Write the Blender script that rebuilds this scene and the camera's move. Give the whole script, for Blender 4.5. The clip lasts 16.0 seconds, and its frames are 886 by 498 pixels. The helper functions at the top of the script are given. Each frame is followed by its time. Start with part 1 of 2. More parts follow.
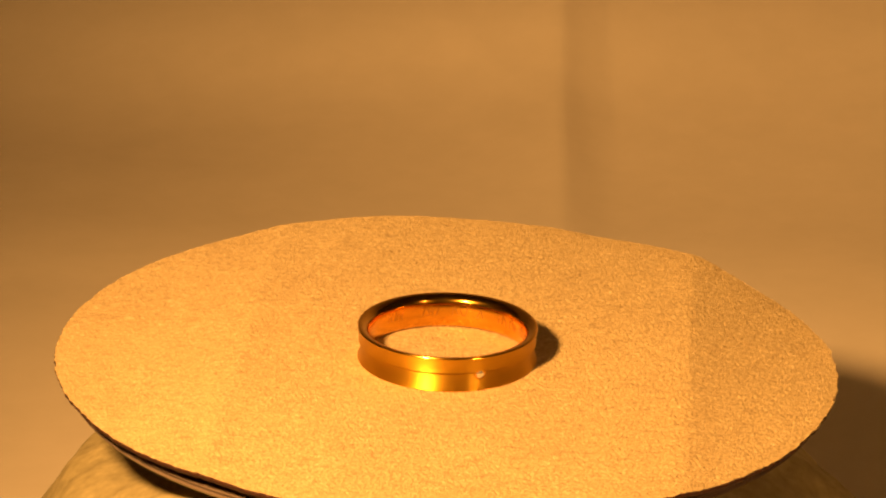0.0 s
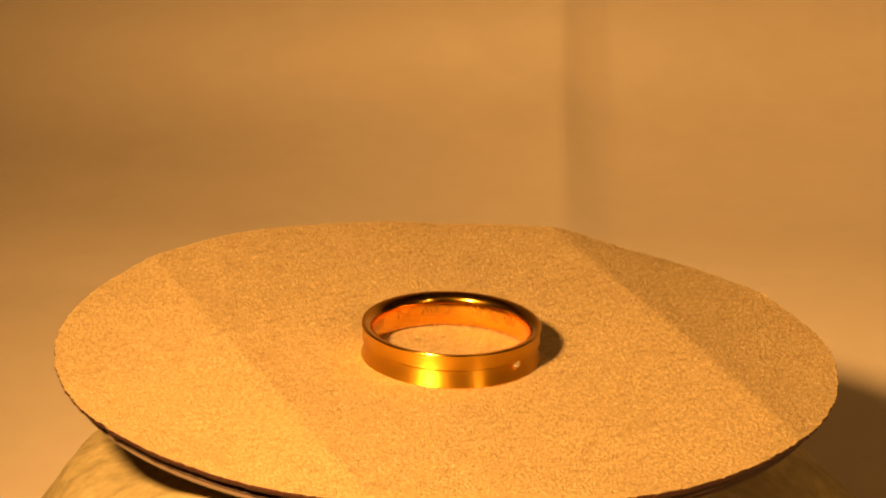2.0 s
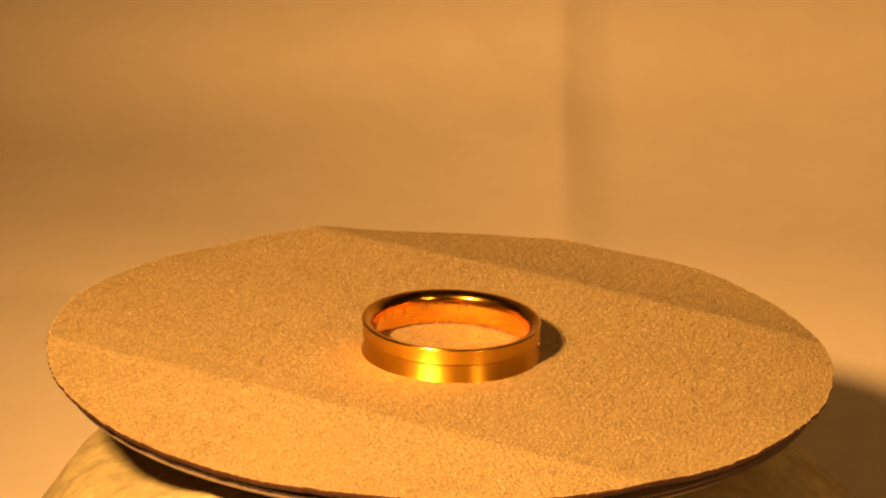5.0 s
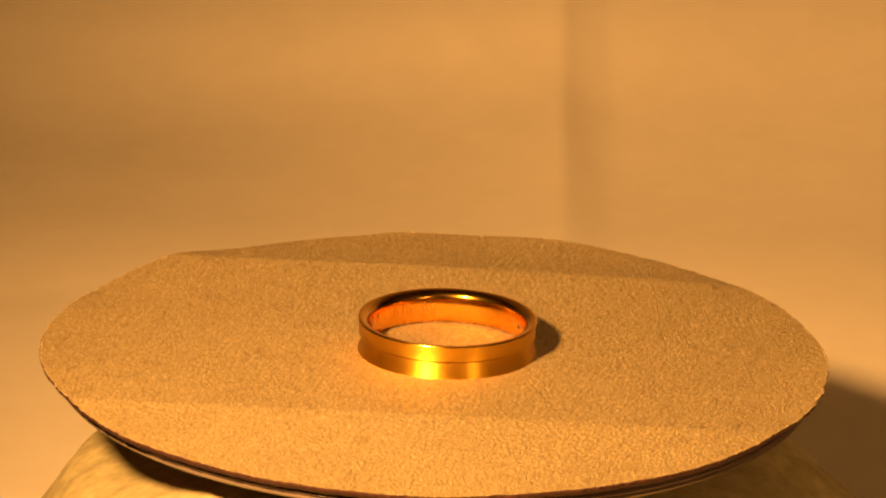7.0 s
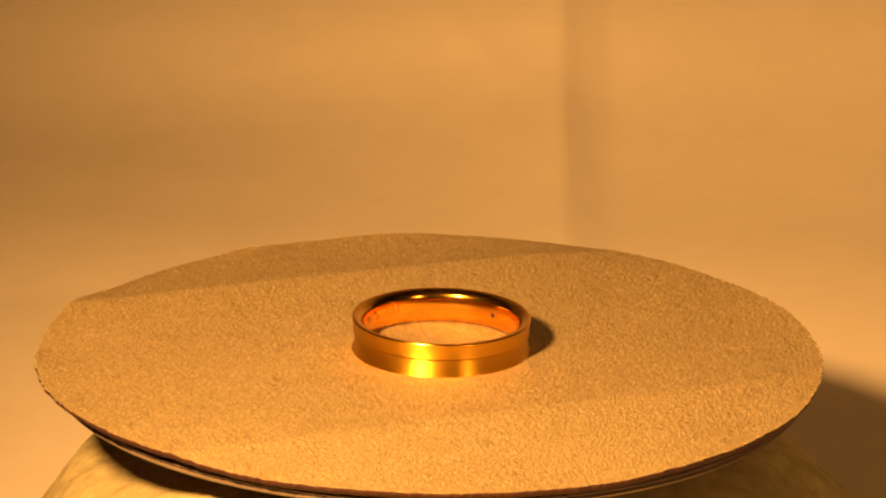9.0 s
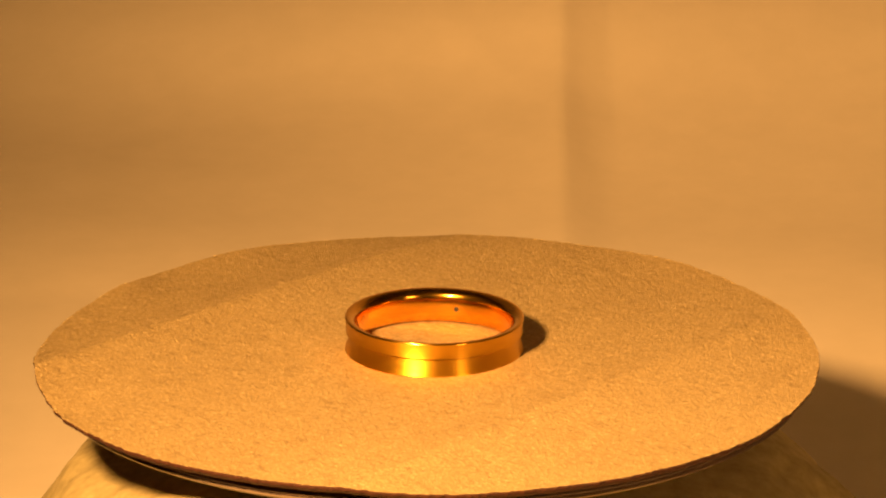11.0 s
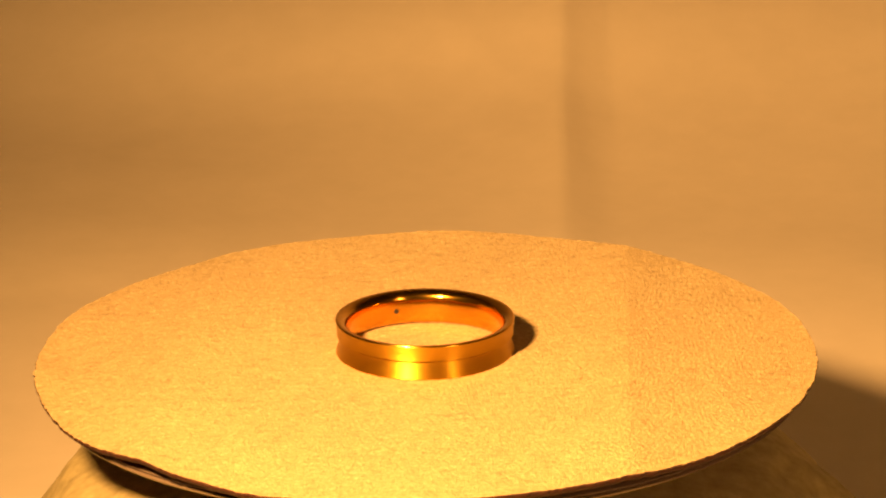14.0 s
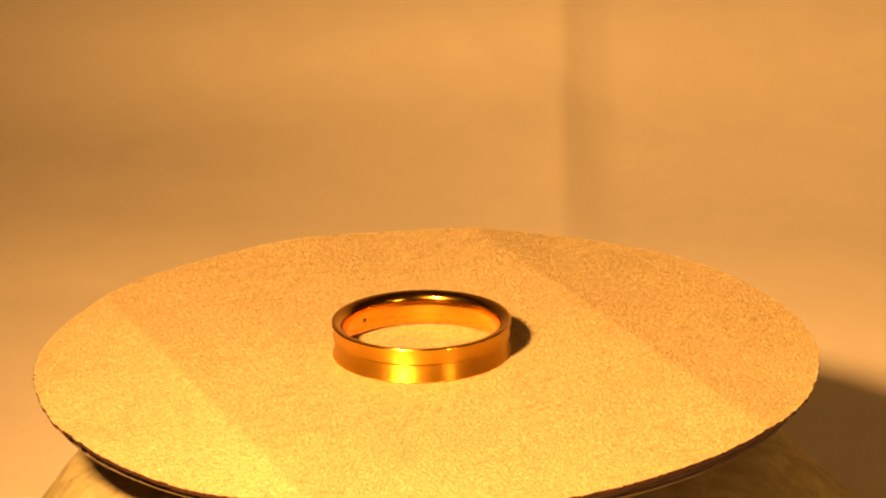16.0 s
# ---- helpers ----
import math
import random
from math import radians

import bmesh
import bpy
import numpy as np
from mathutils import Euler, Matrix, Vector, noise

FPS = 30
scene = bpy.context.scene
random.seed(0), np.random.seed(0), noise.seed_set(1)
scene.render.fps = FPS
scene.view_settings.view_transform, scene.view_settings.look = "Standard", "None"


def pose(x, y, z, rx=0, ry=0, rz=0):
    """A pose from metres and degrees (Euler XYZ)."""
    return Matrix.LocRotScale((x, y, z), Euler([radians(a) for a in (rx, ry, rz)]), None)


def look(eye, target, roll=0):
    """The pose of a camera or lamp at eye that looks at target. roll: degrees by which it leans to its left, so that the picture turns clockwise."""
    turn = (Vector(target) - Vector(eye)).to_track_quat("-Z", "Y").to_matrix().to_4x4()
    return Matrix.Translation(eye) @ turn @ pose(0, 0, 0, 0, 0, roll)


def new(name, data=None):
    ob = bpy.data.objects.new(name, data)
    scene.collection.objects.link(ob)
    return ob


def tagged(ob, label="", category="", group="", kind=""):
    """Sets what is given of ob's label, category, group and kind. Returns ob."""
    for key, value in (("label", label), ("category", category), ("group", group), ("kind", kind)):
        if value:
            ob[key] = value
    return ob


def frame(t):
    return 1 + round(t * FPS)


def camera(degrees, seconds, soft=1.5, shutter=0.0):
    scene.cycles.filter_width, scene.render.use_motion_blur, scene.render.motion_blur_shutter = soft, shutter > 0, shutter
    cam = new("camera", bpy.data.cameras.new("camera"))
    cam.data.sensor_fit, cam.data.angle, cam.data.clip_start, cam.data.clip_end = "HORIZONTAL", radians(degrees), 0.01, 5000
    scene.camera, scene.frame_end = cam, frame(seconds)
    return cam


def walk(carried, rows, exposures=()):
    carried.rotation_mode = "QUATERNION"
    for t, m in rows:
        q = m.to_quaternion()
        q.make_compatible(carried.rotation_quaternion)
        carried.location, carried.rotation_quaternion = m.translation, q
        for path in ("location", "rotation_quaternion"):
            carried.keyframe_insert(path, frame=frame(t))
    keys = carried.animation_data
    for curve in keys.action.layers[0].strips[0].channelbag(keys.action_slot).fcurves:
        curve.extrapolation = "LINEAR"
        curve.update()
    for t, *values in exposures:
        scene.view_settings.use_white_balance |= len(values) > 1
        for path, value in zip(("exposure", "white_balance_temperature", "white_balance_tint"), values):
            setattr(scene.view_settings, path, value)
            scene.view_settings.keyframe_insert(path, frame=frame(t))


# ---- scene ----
# Lengths below are written in millimetres and turned into metres by MM.
MM = 0.001
TOP = 0.040                      # height of the turntable's reference plane above the table
SPIN, GAIN = 12.770, 0.01173     # degrees a second, and its slow growth


def turned(t):
    return SPIN * t + GAIN * t * t


# ---- camera ----
PITCH = radians(19.154)
EYE = Vector((0.0007, -0.3647, TOP + 0.1386))
AHEAD = Vector((0, math.cos(PITCH), -math.sin(PITCH)))
EXPOSURES = [(0, -0.37), (1.5, -0.24), (3.5, -0.03), (7, 0.03), (9, 0.08), (12.5, 0.06), (14.5, 0.10), (16, 0.22)]
cam = camera(14.89, 16.0, soft=2.2)
walk(cam, [(0, look(EYE, EYE + AHEAD, 0.398)), (16, look(EYE, EYE + AHEAD, 0.398))], EXPOSURES)

# ---- light ----
world = bpy.data.worlds.new("world")
world.use_nodes = True
world.node_tree.nodes["Background"].inputs["Color"].default_value = (1.0, 0.62, 0.3, 1)
world.node_tree.nodes["Background"].inputs["Strength"].default_value = 0.02
scene.world = world


def spot(name, azimuth, height, distance, watts, cone, blend, radius, colour, about, aim):
    """A warm bulb in a shade; azimuth in degrees from the camera's side, to the right."""
    data = bpy.data.lights.new(name, "SPOT")
    data.energy, data.spot_size, data.spot_blend, data.shadow_soft_size, data.color = watts, radians(cone), blend, radius, colour
    a, h = radians(azimuth), radians(height)
    at = Vector(about) + distance * Vector((math.sin(a) * math.cos(h), -math.cos(a) * math.cos(h), math.sin(h)))
    ob = new(name, data)
    ob.matrix_world = look(at, aim)
    return ob


WARM = (1.0, 0.50, 0.13)
spot("desk_lamp_bulb", -27, 36, 0.205, 7.5, 97, 1.0, 0.011, WARM, (0.0, 0.0, TOP), (0.106, 0.085, 0.04))
spot("side_lamp_bulb", 37, 23, 0.60, 3.3, 90, 0.9, 0.012, WARM, (0.0, 0.0, TOP), (0.0, 0.0, TOP))


# ---- materials ----
def material(name):
    m = bpy.data.materials.new(name)
    m.use_nodes = True
    return m, m.node_tree.nodes, m.node_tree.links, m.node_tree.nodes["Principled BSDF"]


def noise_node(n, l, scale, detail=4.0, rough=0.6, squash=None):
    co = n.new("ShaderNodeTexCoord")
    tex = n.new("ShaderNodeTexNoise")
    tex.inputs["Scale"].default_value, tex.inputs["Detail"].default_value, tex.inputs["Roughness"].default_value = scale, detail, rough
    if squash:
        mp = n.new("ShaderNodeMapping")
        mp.inputs["Scale"].default_value = squash
        l.new(co.outputs["Object"], mp.inputs["Vector"])
        l.new(mp.outputs["Vector"], tex.inputs["Vector"])
    else:
        l.new(co.outputs["Object"], tex.inputs["Vector"])
    return tex.outputs["Fac"]


def ramp(n, l, fac, stops):
    r = n.new("ShaderNodeValToRGB")
    els = r.color_ramp.elements
    while len(els) < len(stops):
        els.new(0.5)
    for e, (at, c) in zip(els, stops):
        e.position, e.color = at, (*c, 1) if len(c) == 3 else c
    l.new(fac, r.inputs["Fac"])
    return r.outputs["Color"]


def mix(n, l, kind, fac, a, b):
    m = n.new("ShaderNodeMix")
    m.data_type, m.blend_type = "RGBA", kind
    m.inputs["Factor"].default_value = fac
    for v, k in ((a, 6), (b, 7)):
        if hasattr(v, "links"):
            l.new(v, m.inputs[k])
        else:
            m.inputs[k].default_value = (*v, 1)
    return m.outputs[2]


def bump(n, l, p, height, strength, distance, below=None):
    b = n.new("ShaderNodeBump")
    b.inputs["Strength"].default_value, b.inputs["Distance"].default_value = strength, distance
    l.new(height, b.inputs["Height"])
    if below:
        l.new(below, b.inputs["Normal"])
    l.new(b.outputs["Normal"], p.inputs["Normal"])
    return b.outputs["Normal"]


LEAN_SIDE, LEAN = 128, 0.00009     # the way in which the grains lean, and the height of their rows


def grit_material():
    m, n, l, p = material("tan_grit")
    fine = noise_node(n, l, 2300, 2, 0.75, (0.8, 1.1, 1.0))
    wide = noise_node(n, l, 900, 3, 0.6, (0.6, 1.3, 1.0))
    blot = noise_node(n, l, 70, 3, 0.5)
    c1 = ramp(n, l, fine, [(0.28, (0.42, 0.295, 0.15)), (0.43, (0.56, 0.417, 0.224)), (0.58, (0.62, 0.467, 0.26)), (0.74, (0.82, 0.68, 0.45))])
    c2 = ramp(n, l, wide, [(0.30, (0.76, 0.74, 0.72)), (0.42, (0.91, 0.90, 0.89)), (0.60, (0.97, 0.965, 0.96)), (0.74, (1.14, 1.15, 1.17))])
    c3 = ramp(n, l, blot, [(0.3, (0.92, 0.91, 0.90)), (0.7, (1.0, 1.0, 1.0))])
    col = mix(n, l, "MULTIPLY", 1.0, mix(n, l, "MULTIPLY", 1.0, c1, c2), c3)
    l.new(col, p.inputs["Base Color"])
    rough = ramp(n, l, noise_node(n, l, 3600, 1, 0.5), [(0.62, (0.76, 0.76, 0.76)), (0.70, (0.35, 0.35, 0.35))])
    l.new(rough, p.inputs["Roughness"])
    p.inputs["Specular IOR Level"].default_value, p.inputs["Metallic"].default_value = 0.6, 0.3
    lay = n.new("ShaderNodeVectorTransform")     # the grit lies combed in one direction of the disc
    lay.vector_type, lay.convert_from, lay.convert_to = "VECTOR", "OBJECT", "WORLD"
    lay.inputs["Vector"].default_value = (0.1, 1.0, 0.0)
    l.new(lay.outputs["Vector"], p.inputs["Tangent"])
    p.inputs["Anisotropic"].default_value = 0.66
    co, mp, lean = n.new("ShaderNodeTexCoord"), n.new("ShaderNodeMapping"), n.new("ShaderNodeTexWave")
    mp.inputs["Rotation"].default_value = (0, 0, radians(-LEAN_SIDE))
    lean.wave_type, lean.bands_direction, lean.wave_profile = "BANDS", "X", "SAW"     # scale-like rows of leaning grains
    for key, value in (("Scale", 900), ("Distortion", 9.0), ("Detail", 2.0), ("Detail Scale", 3.0), ("Detail Roughness", 0.6)):
        lean.inputs[key].default_value = value
    l.new(co.outputs["Object"], mp.inputs["Vector"])
    l.new(mp.outputs["Vector"], lean.inputs["Vector"])
    a = bump(n, l, p, lean.outputs["Fac"], 1.0, LEAN)
    b = bump(n, l, p, fine, 0.4, 0.00003, a)
    bump(n, l, p, wide, 0.3, 0.00004, b)
    return m


def plain(name, colour, rough=0.5, metal=0.0, spread=0.15, scale=300, lift=0.0):
    m, n, l, p = material(name)
    fac = noise_node(n, l, scale, 4, 0.6)
    lo, hi = tuple(v * (1 - spread) for v in colour), tuple(min(1, v * (1 + spread)) for v in colour)
    l.new(ramp(n, l, fac, [(0.3, lo), (0.7, hi)]), p.inputs["Base Color"])
    p.inputs["Roughness"].default_value, p.inputs["Metallic"].default_value = rough, metal
    if lift:
        bump(n, l, p, fac, 0.5, lift)
    return m


def gold_material(name, rough, streak, colour=(0.95, 0.50, 0.11)):
    m, n, l, p = material(name)
    p.inputs["Metallic"].default_value = 1.0
    fine = noise_node(n, l, 500, 3, 0.6, (1.0, 1.0, 14.0))
    wear = noise_node(n, l, 260, 3, 0.6)
    l.new(ramp(n, l, wear, [(0.3, tuple(v * 0.93 for v in colour)), (0.7, colour)]), p.inputs["Base Color"])
    l.new(ramp(n, l, fine, [(0.3, (rough * 0.85,) * 3), (0.7, (rough * 1.2,) * 3)]), p.inputs["Roughness"])
    if streak:
        tan = n.new("ShaderNodeTangent")
        tan.direction_type, tan.axis = "RADIAL", "Z"
        l.new(tan.outputs["Tangent"], p.inputs["Tangent"])
        p.inputs["Anisotropic"].default_value, p.inputs["Anisotropic Rotation"].default_value = 0.87, 0.25
        bump(n, l, p, fine, streak, 0.000006)
    return m


def cloth_material():
    m, n, l, p = material("khaki_cloth")
    mot = noise_node(n, l, 420, 5, 0.7)
    wide = noise_node(n, l, 45, 3, 0.5)
    col = mix(n, l, "MULTIPLY", 1.0, ramp(n, l, mot, [(0.3, (0.32, 0.265, 0.14)), (0.7, (0.56, 0.465, 0.265))]),
              ramp(n, l, wide, [(0.3, (0.82, 0.8, 0.76)), (0.7, (1, 1, 1))]))
    l.new(col, p.inputs["Base Color"])
    p.inputs["Roughness"].default_value = 0.9
    bump(n, l, p, mot, 0.4, 0.0006)
    return m


def paper_material():
    m, n, l, p = material("cream_backdrop_paper")
    wide = noise_node(n, l, 6, 3, 0.5)
    fine = noise_node(n, l, 120, 4, 0.6)
    col = mix(n, l, "MULTIPLY", 1.0, ramp(n, l, wide, [(0.3, (0.795, 0.685, 0.60)), (0.7, (0.885, 0.77, 0.685))]),
              ramp(n, l, fine, [(0.3, (0.95, 0.95, 0.94)), (0.7, (1, 1, 1))]))
    l.new(col, p.inputs["Base Color"])
    p.inputs["Roughness"].default_value = 0.8
    return m


GRIT = grit_material()
GRAIN = plain("pale_grain", (0.66, 0.51, 0.30), 0.6, 0, 0.3, 2500)
BACKING = plain("red_brown_backing", (0.045, 0.009, 0.0035), 0.8, 0, 0.4, 1800, 0.0002)
SATIN = gold_material("brushed_gold", 0.40, 0.2, (0.77, 0.44, 0.043))
POLISH = gold_material("polished_gold", 0.15, 0.0, (0.90, 0.49, 0.065))
ENGRAVED = plain("engraved_gold", (0.55, 0.30, 0.08), 0.30, 1.0, 0.2, 900)
PLATE = plain("smoky_plastic", (0.15, 0.11, 0.095), 0.2, 0, 0.1, 120)
DARK = plain("dark_plastic", (0.03, 0.02, 0.018), 0.45, 0, 0.2, 200)
CLOTH = cloth_material()
PAPER = paper_material()
WALL = plain("painted_wall", (0.76, 0.71, 0.63), 0.85, 0, 0.06, 4)
WOOD = plain("brown_table_wood", (0.22, 0.13, 0.07), 0.5, 0, 0.25, 30)


def gem_material():
    m, n, l, p = material("diamond")
    p.inputs["Base Color"].default_value = (1, 1, 1, 1)
    p.inputs["Roughness"].default_value, p.inputs["IOR"].default_value = 0.03, 2.4
    p.inputs["Transmission Weight"].default_value, p.inputs["Metallic"].default_value = 0.8, 0.35
    return m


GEM = gem_material()


# ---- building blocks ----
def part(name, bm, mats, parent=None, label="", smooth=True, angle=40):
    """Links a bmesh as one mesh object, under a thing or a part."""
    bmesh.ops.recalc_face_normals(bm, faces=bm.faces)
    for f in bm.faces:
        f.smooth = smooth
    if smooth:
        for e in bm.edges:
            if len(e.link_faces) == 2 and e.calc_face_angle(0) > radians(angle):
                e.smooth = False
    me = bpy.data.meshes.new(name)
    bm.to_mesh(me)
    bm.free()
    for m in mats if isinstance(mats, (list, tuple)) else [mats]:
        me.materials.append(m)
    ob = new(name, me)
    ob.parent = parent
    if label:
        tagged(ob, label)
    return ob


def lathe(profile, steps=128, closed=True, mats=None, place=None):
    """Turns (radius, height) points, in mm, about z. mats: a material index for each side of the profile."""
    bm = bmesh.new()
    rings = []
    for k in range(steps):
        a = 2 * math.pi * k / steps
        rings.append([bm.verts.new((r * math.cos(a) * MM, r * math.sin(a) * MM, z * MM)) for r, z in profile])
    count = len(profile)
    for k in range(steps):
        p, q = rings[k], rings[(k + 1) % steps]
        for j in range(count if closed else count - 1):
            f = bm.faces.new((p[j], q[j], q[(j + 1) % count], p[(j + 1) % count]))
            if mats:
                f.material_index = mats[j]
    if not closed:
        for j, flip in ((0, True), (count - 1, False)):
            if profile[j][0] > 1e-6:
                bm.faces.new([r[j] for r in (reversed(rings) if flip else rings)])
    if place:
        bm.transform(place)
    return bm


def box(sx, sy, sz, place=None, bevel=0.0):
    bm = bmesh.new()
    bmesh.ops.create_cube(bm, size=1.0, matrix=Matrix.Diagonal((sx, sy, sz, 1)))
    if bevel:
        bmesh.ops.bevel(bm, geom=bm.edges[:], offset=bevel, segments=2, affect="EDGES")
    if place:
        bm.transform(place)
    return bm


def soft_step(v, width):
    """max(0, v), rounded over about the given width."""
    return width * math.log1p(math.exp(min(50, v / width)))


# ---- setting: table, backdrop sheet, room ----
def sheet_height(x, y):
    """The sheet lies flat, then sweeps up into a wall; shallow waves and one pressed fold run through it."""
    z = 0.0
    z += 0.0085 * math.exp(-((y - 0.13) / 0.07) ** 2) * (0.42 - 0.25 * math.tanh((x + 0.01) / 0.06))
    fold = x - 0.0208 - 0.02 * (y - 0.2)
    crest = 0.8765 * math.exp(fold / 0.024) if fold < 0 else max(0.0, 1 - math.sqrt(fold * fold + 6e-7) / 0.0098) ** 1.6
    z += 0.0042 * crest * min(1, max(0, (y - 0.11) / 0.08))
    z += 0.0016 * math.exp(-((y - 0.345) / 0.028) ** 2)
    z += 0.0013 * math.tanh((y - 0.2185) / 0.012) * (1 - 0.5 * math.tanh((abs(x + 0.015) - 0.045) / 0.02))
    z -= 0.0011 * math.tanh((y - 0.184) / 0.014) * (0.5 - 0.5 * math.tanh((x + 0.03) / 0.02))
    z -= 0.0007 * math.tanh((y - 0.243) / 0.008)
    line = x - 0.0285 + 0.03 * (y - 0.2)
    z += 0.00014 * math.exp(-(line / 0.0022) ** 2) * min(1, max(0, (y - 0.13) / 0.06))
    arc = x + 0.022 + 0.35 * (y - 0.27) - 4.0 * (y - 0.27) ** 2
    z += 0.0005 * math.exp(-(arc / 0.004) ** 2) * math.exp(-((y - 0.28) / 0.06) ** 2)
    return z


def backdrop_sheet():
    bm = bmesh.new()
    xs = [-0.55 + 0.0055 * i for i in range(101)] + [0.001 + 0.0011 * i for i in range(45)] + [0.0505 + 0.0055 * i for i in range(92)]
    ss = [-0.13 + 0.008 * i for i in range(29)] + [0.1 + 0.0025 * i for i in range(68)] + [0.275 + 0.008 * i for i in range(95)]
    bend, R = 0.15, 0.22
    grid = []
    for s in ss:
        row = []
        for x in xs:
            h = sheet_height(x, s) * min(1.0, max(0.0, (s + 0.06) / 0.1))
            if s < bend:
                y, z, ny, nz = s, 0.0, 0.0, 1.0
            elif s < bend + R * math.pi / 2:
                a = (s - bend) / R
                y, z, ny, nz = bend + R * math.sin(a), R - R * math.cos(a), -math.sin(a), math.cos(a)
            else:
                y, z, ny, nz = bend + R, R + s - bend - R * math.pi / 2, -1.0, 0.0
            row.append(bm.verts.new((x, y + ny * h, z + nz * h + 0.001)))
        grid.append(row)
    for a, b in zip(grid, grid[1:]):
        for i in range(len(xs) - 1):
            bm.faces.new((a[i], a[i + 1], b[i + 1], b[i]))
    ob = part("backdrop", bm, PAPER)
    return tagged(ob, "creased cream paper backdrop sweeping up behind the turntable", "backdrop", kind="structure")


backdrop_sheet()
tagged(part("table_top", box(1.6, 1.4, 0.03, pose(0, 0.0, -0.0155), 0.003), WOOD), "brown wooden table top under the paper sheet", "table", kind="structure")
ROOM, LOW, HIGH = 1.6, -0.75, 1.75
for nm, m in (("wall_north", box(2 * ROOM, 0.1, HIGH - LOW, pose(0, ROOM + 0.05, (LOW + HIGH) / 2))),
              ("wall_south", box(2 * ROOM, 0.1, HIGH - LOW, pose(0, -ROOM - 0.05, (LOW + HIGH) / 2))),
              ("wall_east", box(0.1, 2 * ROOM, HIGH - LOW, pose(ROOM + 0.05, 0, (LOW + HIGH) / 2))),
              ("wall_west", box(0.1, 2 * ROOM, HIGH - LOW, pose(-ROOM - 0.05, 0, (LOW + HIGH) / 2))),
              ("floor", box(2 * ROOM, 2 * ROOM, 0.1, pose(0, 0, LOW - 0.05))),
              ("ceiling", box(2 * ROOM, 2 * ROOM, 0.1, pose(0, 0, HIGH + 0.05)))):
    tagged(part(nm, m, WALL), "plain painted room surface in the dark", nm.split("_")[0], kind="structure")


# ---- the cloth-covered stand ----
def cloth_cover():
    """A khaki cloth gathered round the turntable's foot, with soft folds that deepen towards the table."""
    bm = bmesh.new()
    line = [(24.0, -11.3), (30, -11.0), (35, -11.4), (39.0, -12.4), (42, -14.2), (44.5, -16.2), (47.5, -19.0), (51, -22.4), (56, -27.8), (62, -34), (66.5, -38.9)]
    fine = []
    for (r0, z0), (r1, z1) in zip(line, line[1:]):
        fine += [(r0 + (r1 - r0) * k / 4, z0 + (z1 - z0) * k / 4) for k in range(4)]
    fine.append(line[-1])
    steps, rings = 240, []
    for k in range(steps):
        a = 2 * math.pi * k / steps
        ring = []
        for r, z in fine:
            deep = min(1.0, max(0.0, (-z - 11) / 16))
            fold = (0.55 + 0.5 * math.cos(a)) * (1.7 * math.sin(11 * a + 1.3 * math.sin(2 * a)) + 1.0 * math.sin(19 * a + 0.8)) + 0.8 * noise.noise((3 * math.cos(a), 3 * math.sin(a), z * 0.05))
            lump = 0.5 * noise.noise((r * 0.16 * math.cos(a), r * 0.16 * math.sin(a), z * 0.16))
            front = math.exp(-((math.degrees(a) - 246) / 36) ** 2)
            side = 0.5 + 0.5 * math.cos(a)
            lean = max(0.0, r - 43.0) * (0.62 + 0.38 * side)
            rr = min(r, 43.0) + lean + deep * fold + lump
            z = min(z - 1.3 * (1 - side) + 8.8 * front * min(1, max(0, (62 - r) / 12)), -5.8)
            ring.append(bm.verts.new((rr * math.cos(a) * MM, rr * math.sin(a) * MM, max(1.6, TOP * 1000 + z + 0.6 * lump) * MM)))
        rings.append(ring)
    for k in range(steps):
        p, q = rings[k], rings[(k + 1) % steps]
        for j in range(len(fine) - 1):
            bm.faces.new((p[j], q[j], q[j + 1], p[j + 1]))
    ob = part("cloth_cover", bm, CLOTH, angle=70)
    mod = ob.modifiers.new("thickness", "SOLIDIFY")
    mod.thickness, mod.offset = 0.0007, -1
    return tagged(ob, "khaki mottled cloth draped in folds round the turntable foot", "cloth")


cloth_cover()
foot = part("pedestal", lathe([(0, -38.8), (20.5, -38.8), (21.5, -38), (21.5, -6.6), (20.8, -5.9), (0, -5.9)], 96, False, place=pose(0, 0, TOP)), DARK)
tagged(foot, "dark plastic turntable foot half hidden by cloth", "pedestal")

# ---- turntable platter, which turns ----
DISC_AT = (1.25, 0.14)     # centre of the sanding disc off the axis
RING_AT = (1.24, -1.20)    # centre of the ring off the axis
platter = tagged(new("turntable"), "smoky plastic turntable platter with a bright rim", "turntable")
PLATE_TILT = Matrix(((1, 0, 0, 0), (0, 1, 0, 0), (-0.022, 0.026, 1, -2.15 * MM), (0, 0, 0, 1)))
part("platter", lathe([(0, -1.1), (42.7, -1.1), (43.3, -1.0), (43.5, -0.75), (43.35, -0.58), (43.15, -0.52), (43.35, -0.44), (43.48, -0.22), (43.2, 0), (0, 0)], 256, False,
                      place=PLATE_TILT @ pose(DISC_AT[0] * MM, DISC_AT[1] * MM, 0)), PLATE, platter)
part("spindle", lathe([(0, -6.0), (12, -6.0), (12, -3.2), (0, -3.2)], 64, False), DARK, platter, "dark plastic spindle")


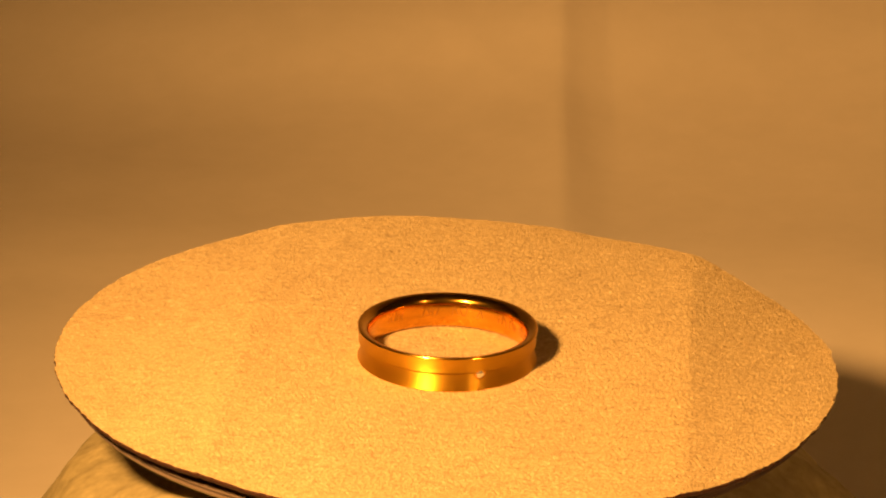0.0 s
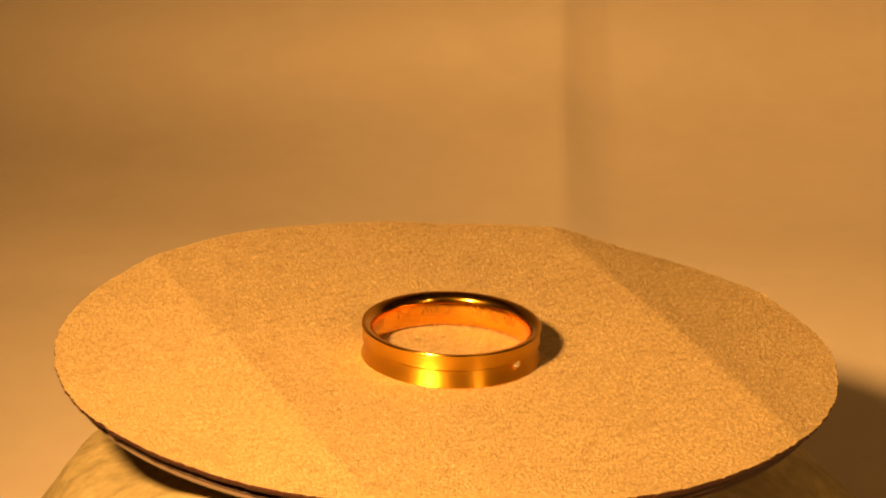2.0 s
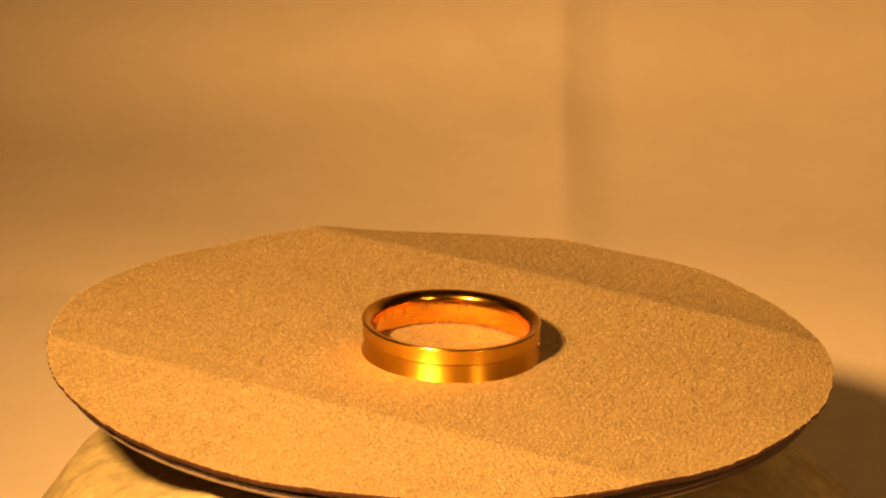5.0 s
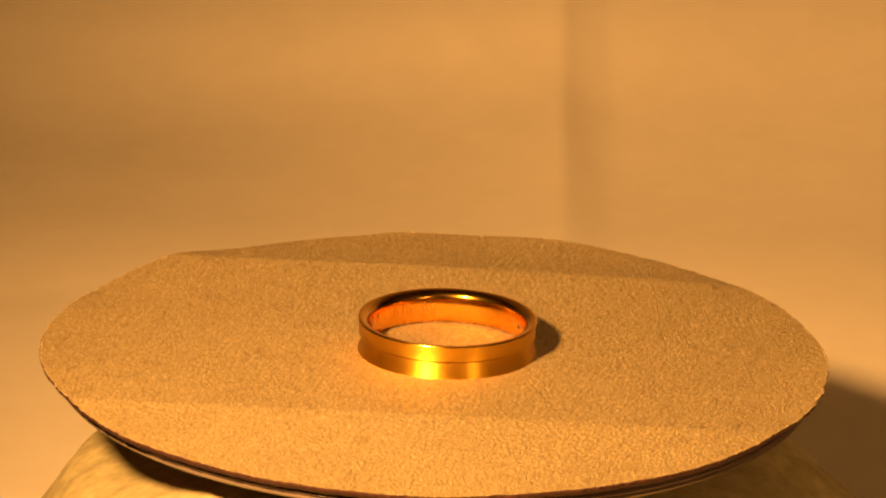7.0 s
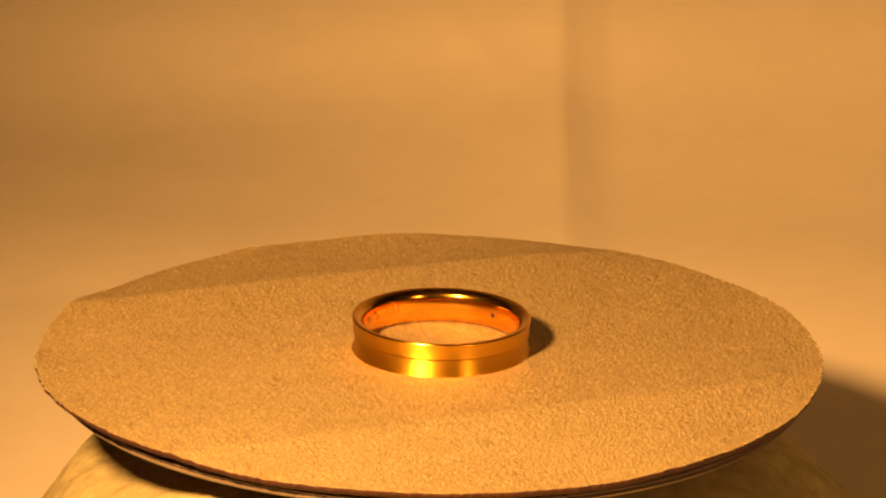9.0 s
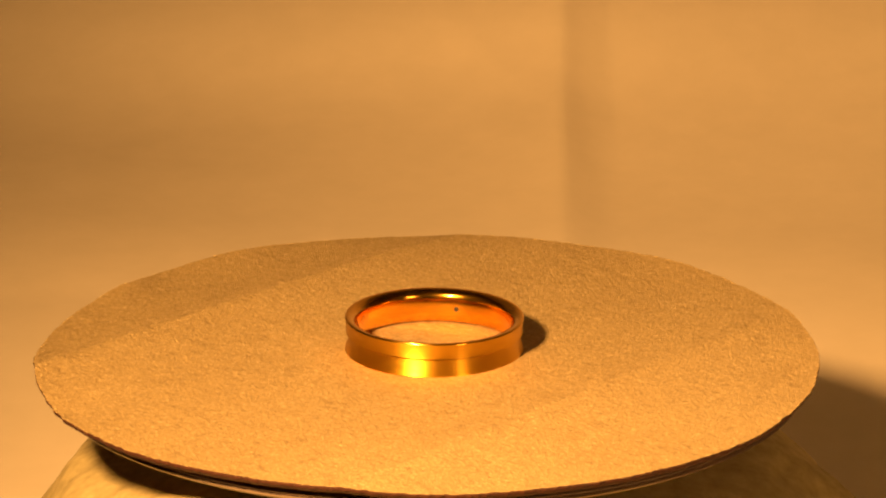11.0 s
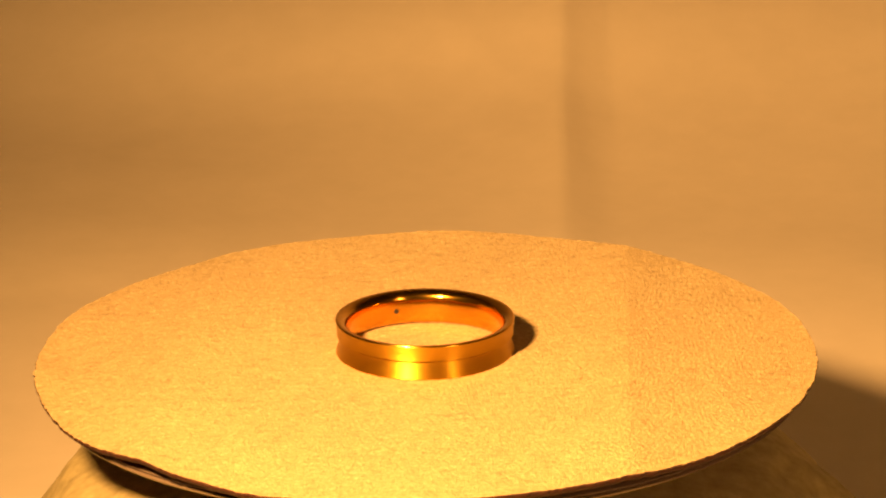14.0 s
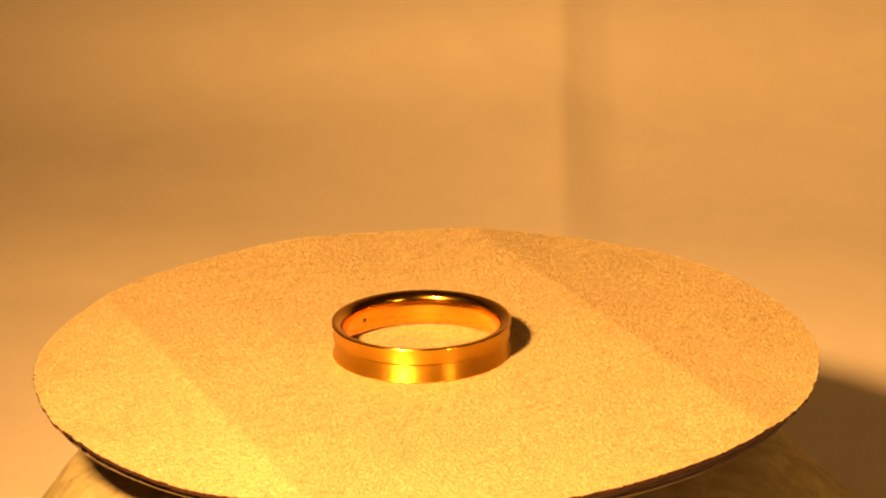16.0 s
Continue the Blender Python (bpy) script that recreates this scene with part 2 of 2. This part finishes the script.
# ---- the sanding disc ----
def lattice_noise(u, v, seed):
    """Smooth random relief, about -1 to 1, over arrays u and v in cells of one unit."""
    table = np.random.default_rng(seed).uniform(-1, 1, (512, 512))
    iu, iv = np.floor(u).astype(int), np.floor(v).astype(int)
    fu, fv = u - iu, v - iv
    fu, fv = fu * fu * (3 - 2 * fu), fv * fv * (3 - 2 * fv)
    a, b = table[iu % 512, iv % 512], table[(iu + 1) % 512, iv % 512]
    c, d = table[iu % 512, (iv + 1) % 512], table[(iu + 1) % 512, (iv + 1) % 512]
    return (a * (1 - fu) + b * fu) * (1 - fv) + (c * (1 - fu) + d * fu) * fv


# buckles of the disc's edge: side in degrees, width in degrees, height in mm
BUCKLES = ((190, 40, 0.79), (340, 13, 0.59), (265, 13, 0.53), (45, 26, -0.33), (305, 9, -0.42), (100, 13, 0.35),
           (5, 6, 0.4), (145, 13, 0.25), (180, 9, -0.24), (65, 6, -0.29), (45, 6, 0.28), (30, 9, -0.23))


def disc_height(x, y):
    """Height in mm of the creased disc: a slight tilt, two pressed folds with a shallow trough between, buckles at the rim."""
    x, y = np.asarray(x, float), np.asarray(y, float)
    u, v = x - DISC_AT[0], y - DISC_AT[1]
    side, out = np.degrees(np.arctan2(v, u)), np.sqrt(u * u + v * v) / 45
    z = -0.80 - 0.017 * x + 0.022 * y
    across = (x - 3.6 - 0.07 * y) / 25.6
    z = z + (0.42 + 0.30 * np.clip(1 - out ** 3, 0, 1)) * np.minimum(1.0, across * across)
    for dist, drop, reach, ridge in ((x - 29.2 - 0.085 * y, 1.40, 13.0, 0.20), (-x - 22.0 + 0.06 * y, 1.05, 15.0, 0.16)):
        flap = 0.3 * np.logaddexp(0.0, dist / 0.3)
        z = z - drop * (1 - np.exp(-flap / reach))
        far = np.sqrt(dist * dist + 0.12)
        z = z + ridge * np.exp(-np.where(dist > 0, far / 4.5, far / 5.0))
    for at, wide, high in BUCKLES:
        off = (side - at + 180) % 360 - 180
        z = z + high * out ** (5 if wide > 20 else 7) * np.exp(-(off / wide) ** 2)
    return z


def grit_relief(x, y):
    """Raised grit in short ribs across the disc, with finer grains over them, in mm."""
    ribs = lattice_noise(x / 0.50 + 200 + 0.15 * y, y / 0.42 + 200, 7)
    grains = lattice_noise(x / 0.26 + 250, y / 0.23 + 250, 8)
    return 0.020 * ribs + 0.018 * grains


def rim_radius(a):
    c, s = np.cos(a), np.sin(a)
    return 45.0 - 0.22 * np.cos(2 * a) - 0.06 * np.cos(3 * a) - 0.10 * np.sin(3 * a) + 0.09 * lattice_noise(34 * c + 60, 34 * s + 60, 12) + 0.11 * lattice_noise(110 * c + 150, 110 * s + 150, 13)


def ring_strip_mesh(name, loops, mats, parent, label="", cap_first=None, cap_last=False):
    """A mesh from equal loops of (n, 3) arrays in mm, joined one to the next."""
    n = len(loops[0])
    verts = [v for lp in loops for v in (lp * MM).tolist()]
    k = np.arange(n)
    q = (k + 1) % n
    faces = []
    for j in range(len(loops) - 1):
        faces += np.stack([j * n + k, (j + 1) * n + k, (j + 1) * n + q, j * n + q], 1).tolist()
    if cap_first is not None:
        verts.append([c * MM for c in cap_first])
        faces += [[len(verts) - 1, i, (i + 1) % n] for i in range(n)]
    if cap_last:
        faces.append((((len(loops) - 1) * n) + k[::-1]).tolist())
    me = bpy.data.meshes.new(name)
    me.from_pydata(verts, [], faces)
    me.polygons.foreach_set("use_smooth", [True] * len(me.polygons))
    me.update()
    me.materials.append(mats)
    ob = new(name, me)
    ob.parent = parent
    if label:
        tagged(ob, label)
    return ob


def sanding_disc():
    thing = tagged(new("sanding_disc"), "tan gritty sanding disc with two pressed creases on a turntable", "sanding disc")
    steps, rows, thick = 2000, 420, 0.85
    a = 2 * np.pi * np.arange(steps) / steps
    radii = rim_radius(a)

    def loop(r, drop, gritty):
        x, y = DISC_AT[0] + r * np.cos(a), DISC_AT[1] + r * np.sin(a)
        return np.stack([x, y, disc_height(x, y) - drop + (grit_relief(x, y) * np.clip((radii - r) / 0.6, 0.5, 1) if gritty else 0)], 1)

    mid = (*DISC_AT, float(disc_height(*DISC_AT)))
    ring_strip_mesh("grit_face", [loop(radii * j / rows, 0, True) for j in range(1, rows + 1)], GRIT, thing, cap_first=mid)
    # single grains that stand out of the face, and a ragged row of them along the rim
    rng = np.random.default_rng(21)
    side = rng.uniform(0, 2 * np.pi, 1100)
    out = np.where(np.arange(1100) < 420, 1 - rng.uniform(-0.0015, 0.006, 1100), np.sqrt(rng.uniform(0.01, 0.98, 1100)))
    gx, gy = DISC_AT[0] + out * rim_radius(side) * np.cos(side), DISC_AT[1] + out * rim_radius(side) * np.sin(side)
    gz, size = disc_height(gx, gy) + 0.005, rng.uniform(0.03, 0.07, 1100)
    turn = rng.uniform(0, np.pi, 1100)
    verts, faces = [], []
    for x, y, z, r, b in zip(gx, gy, gz, size, turn):
        if (x - RING_AT[0]) ** 2 + (y - RING_AT[1]) ** 2 < 121:
            continue
        c, d, k = r * math.cos(b), r * math.sin(b), len(verts)
        verts += [(v[0] * MM, v[1] * MM, v[2] * MM) for v in ((x + c, y + d, z), (x - d, y + c, z), (x - c, y - d, z), (x + d, y - c, z), (x, y, z + 1.2 * r), (x, y, z - r))]
        faces += [(k + i, k + (i + 1) % 4, k + 4) for i in range(4)] + [(k + (i + 1) % 4, k + i, k + 5) for i in range(4)]
    me = bpy.data.meshes.new("loose_grit")
    me.from_pydata(verts, [], faces)
    me.materials.append(GRAIN)
    grit = new("loose_grit", me)
    grit.parent = thing
    tagged(grit, "pale single grit grains standing proud", kind="stuff")
    ragged = 0.015 * lattice_noise(60 * np.cos(a) + 80, 60 * np.sin(a) + 80, 14)
    edge = [loop(radii - shrink + ragged, drop, False) for drop, shrink in ((0.02, 0.01), (0.12, -0.05), (0.45, 0.08), (thick, 0.5))]
    under = [loop(radii * f, thick, False) for f in (0.8, 0.66, 0.5, 0.33)]
    ring_strip_mesh("backing", edge + under, BACKING, thing, "ragged red-brown backing edge", cap_last=True)
    return thing


disc = sanding_disc()
part("centre_pad", lathe([(0, -2.4), (16, -2.4), (16, -0.95), (0, -0.95)], 96, False,
                         place=Matrix(((1, 0, 0, 0), (0, 1, 0, 0), (-0.018, 0.022, 1, 0), (0, 0, 0, 1)))), DARK, platter, "dark foam pad")

# ---- the ring ----
GEM_TURN = -68.5           # the diamond's side, in degrees


def wedding_ring():
    thing = tagged(new("wedding_ring"), "brushed yellow gold ring with a grooved band and small diamond", "ring")
    outer, inner, tall = 10.32, 8.90, 4.12
    half = tall / 2
    upper = [(outer - 0.15 * math.sin(2.14 * k / 8), half - 0.16 - (half - 0.36) * k / 8) for k in range(9)] + [(outer - 0.95, 0.15)]
    lower = [(outer - 0.52 * (1 - (1 - k / 8) ** 1.2), half - 0.16 - (half - 0.20) * k / 8) for k in range(9)] + [(outer - 0.98, -0.01)]
    inside = [(10.12, half), (9.90, half - 0.03), (9.62, half - 0.11), (9.36, half - 0.25), (9.15, half - 0.44), (9.02, half - 0.68), (8.94, half - 1.02)]
    edge = [(10.24, half - 0.02), (outer - 0.02, half - 0.10)]
    profile = [(r, half + z) for r, z in edge + upper] + [(r, half - z) for r, z in reversed(edge + lower)]
    flat = len(profile)
    profile += [(r, half - z) for r, z in inside] + [(inner, half)] + [(r, half + z) for r, z in reversed(inside)]
    tones = [1 if j >= flat - 3 or j < 2 else 0 for j in range(len(profile))]
    part("band", lathe(profile, 288, True, tones), [SATIN, POLISH], thing, angle=25)
    # diamond, its axis along the radius
    face = pose(0, 0, 0, 0, 0, GEM_TURN) @ Matrix.Translation((10.06 * MM, 0, 1.95 * MM)) @ pose(0, 0, 0, 0, 90, 0)
    g, bm = 0.52, bmesh.new()
    levels = [(0.56, 0.20, 8, 0.5), (0.84, 0.10, 8, 0.0), (1.0, 0.0, 16, 0.0), (0.55, -0.26, 8, 0.5)]
    for r, z, c, o in levels:
        for k in range(c):
            bm.verts.new((g * r * math.cos(2 * math.pi * (k + o) / c) * MM, g * r * math.sin(2 * math.pi * (k + o) / c) * MM, z * MM * 1.3))
    bm.verts.new((0, 0, -0.55 * MM))
    bmesh.ops.convex_hull(bm, input=bm.verts[:])
    bm.transform(face)
    part("diamond", bm, GEM, thing, "small round faceted diamond", smooth=False)
    circle = [(0.56 + 0.075 * math.cos(b), 0.02 + 0.085 * math.sin(b)) for b in [2 * math.pi * i / 10 for i in range(10)]]
    part("setting", lathe(circle, 48, True, place=face), POLISH, thing, "polished gold setting rim")
    for k in range(4):
        a = math.pi / 4 + k * math.pi / 2
        part("grain", lathe([(0, -0.12), (0.11, -0.08), (0.12, 0.04), (0.08, 0.12), (0, 0.15)], 12, False,
                            place=face @ Matrix.Translation((0.50 * math.cos(a) * MM, 0.50 * math.sin(a) * MM, 0.08 * MM))), POLISH, thing)
    # no hole is cut here: a dark cap gives the drilled hole's shade as colour
    back = pose(0, 0, 0, 0, 0, GEM_TURN) @ Matrix.Translation((8.90 * MM, 0, 1.95 * MM)) @ pose(0, 0, 0, 0, -90, 0)
    part("culet_shade_cap", lathe([(0, 0.01), (0.20, 0.01), (0.25, 0.03), (0.30, 0.0)], 32, False, place=back), DARK, thing, "dark cap coloured as the shade in the drilled hole behind the diamond")
    # engraved strokes along the inside: plain bars, in groups
    rng = random.Random(5)
    for start, count in ((9, 4), (29, 3), (41, 3), (63, 2), (76, 4), (98, 4), (126, 5)):
        for k in range(count):
            high, slant = rng.uniform(0.6, 1.25), rng.choice((-22, -14, 12, 20)) * rng.uniform(0.6, 1.2)
            turn = start + 3.4 * k + rng.uniform(-0.4, 0.4)
            place = pose(0, 0, 0, 0, 0, turn) @ Matrix.Translation((8.897 * MM, 0, (1.75 + high / 2) * MM)) @ pose(0, 0, 0, slant, 0, 0)
            part("engraved_stroke", box(0.03 * MM, 0.11 * MM, high * MM, place), ENGRAVED, thing)
            if rng.random() < 0.45:
                place = pose(0, 0, 0, 0, 0, turn + 1.5) @ Matrix.Translation((8.897 * MM, 0, rng.choice((1.8, 2.3, 2.8)) * MM))
                part("engraved_stroke", box(0.03 * MM, 0.34 * MM, 0.11 * MM, place), ENGRAVED, thing)
    return thing


ring = wedding_ring()
RING_BASE = -0.85 - 0.017 * RING_AT[0] + 0.022 * RING_AT[1]
RING_TILT = pose(0, 0, 0, math.degrees(0.022), math.degrees(0.017), 0)


# ---- what turns ----
def motions():
    times = [0.5 * k for k in range(33)]
    spin = [(t, pose(0, 0, TOP, 0, 0, turned(t))) for t in times]
    walk(platter, spin)
    walk(disc, spin)
    seat = Matrix.Translation((RING_AT[0] * MM, RING_AT[1] * MM, (RING_BASE + 0.02) * MM)) @ RING_TILT
    walk(ring, [(t, m @ seat) for t, m in spin])


motions()
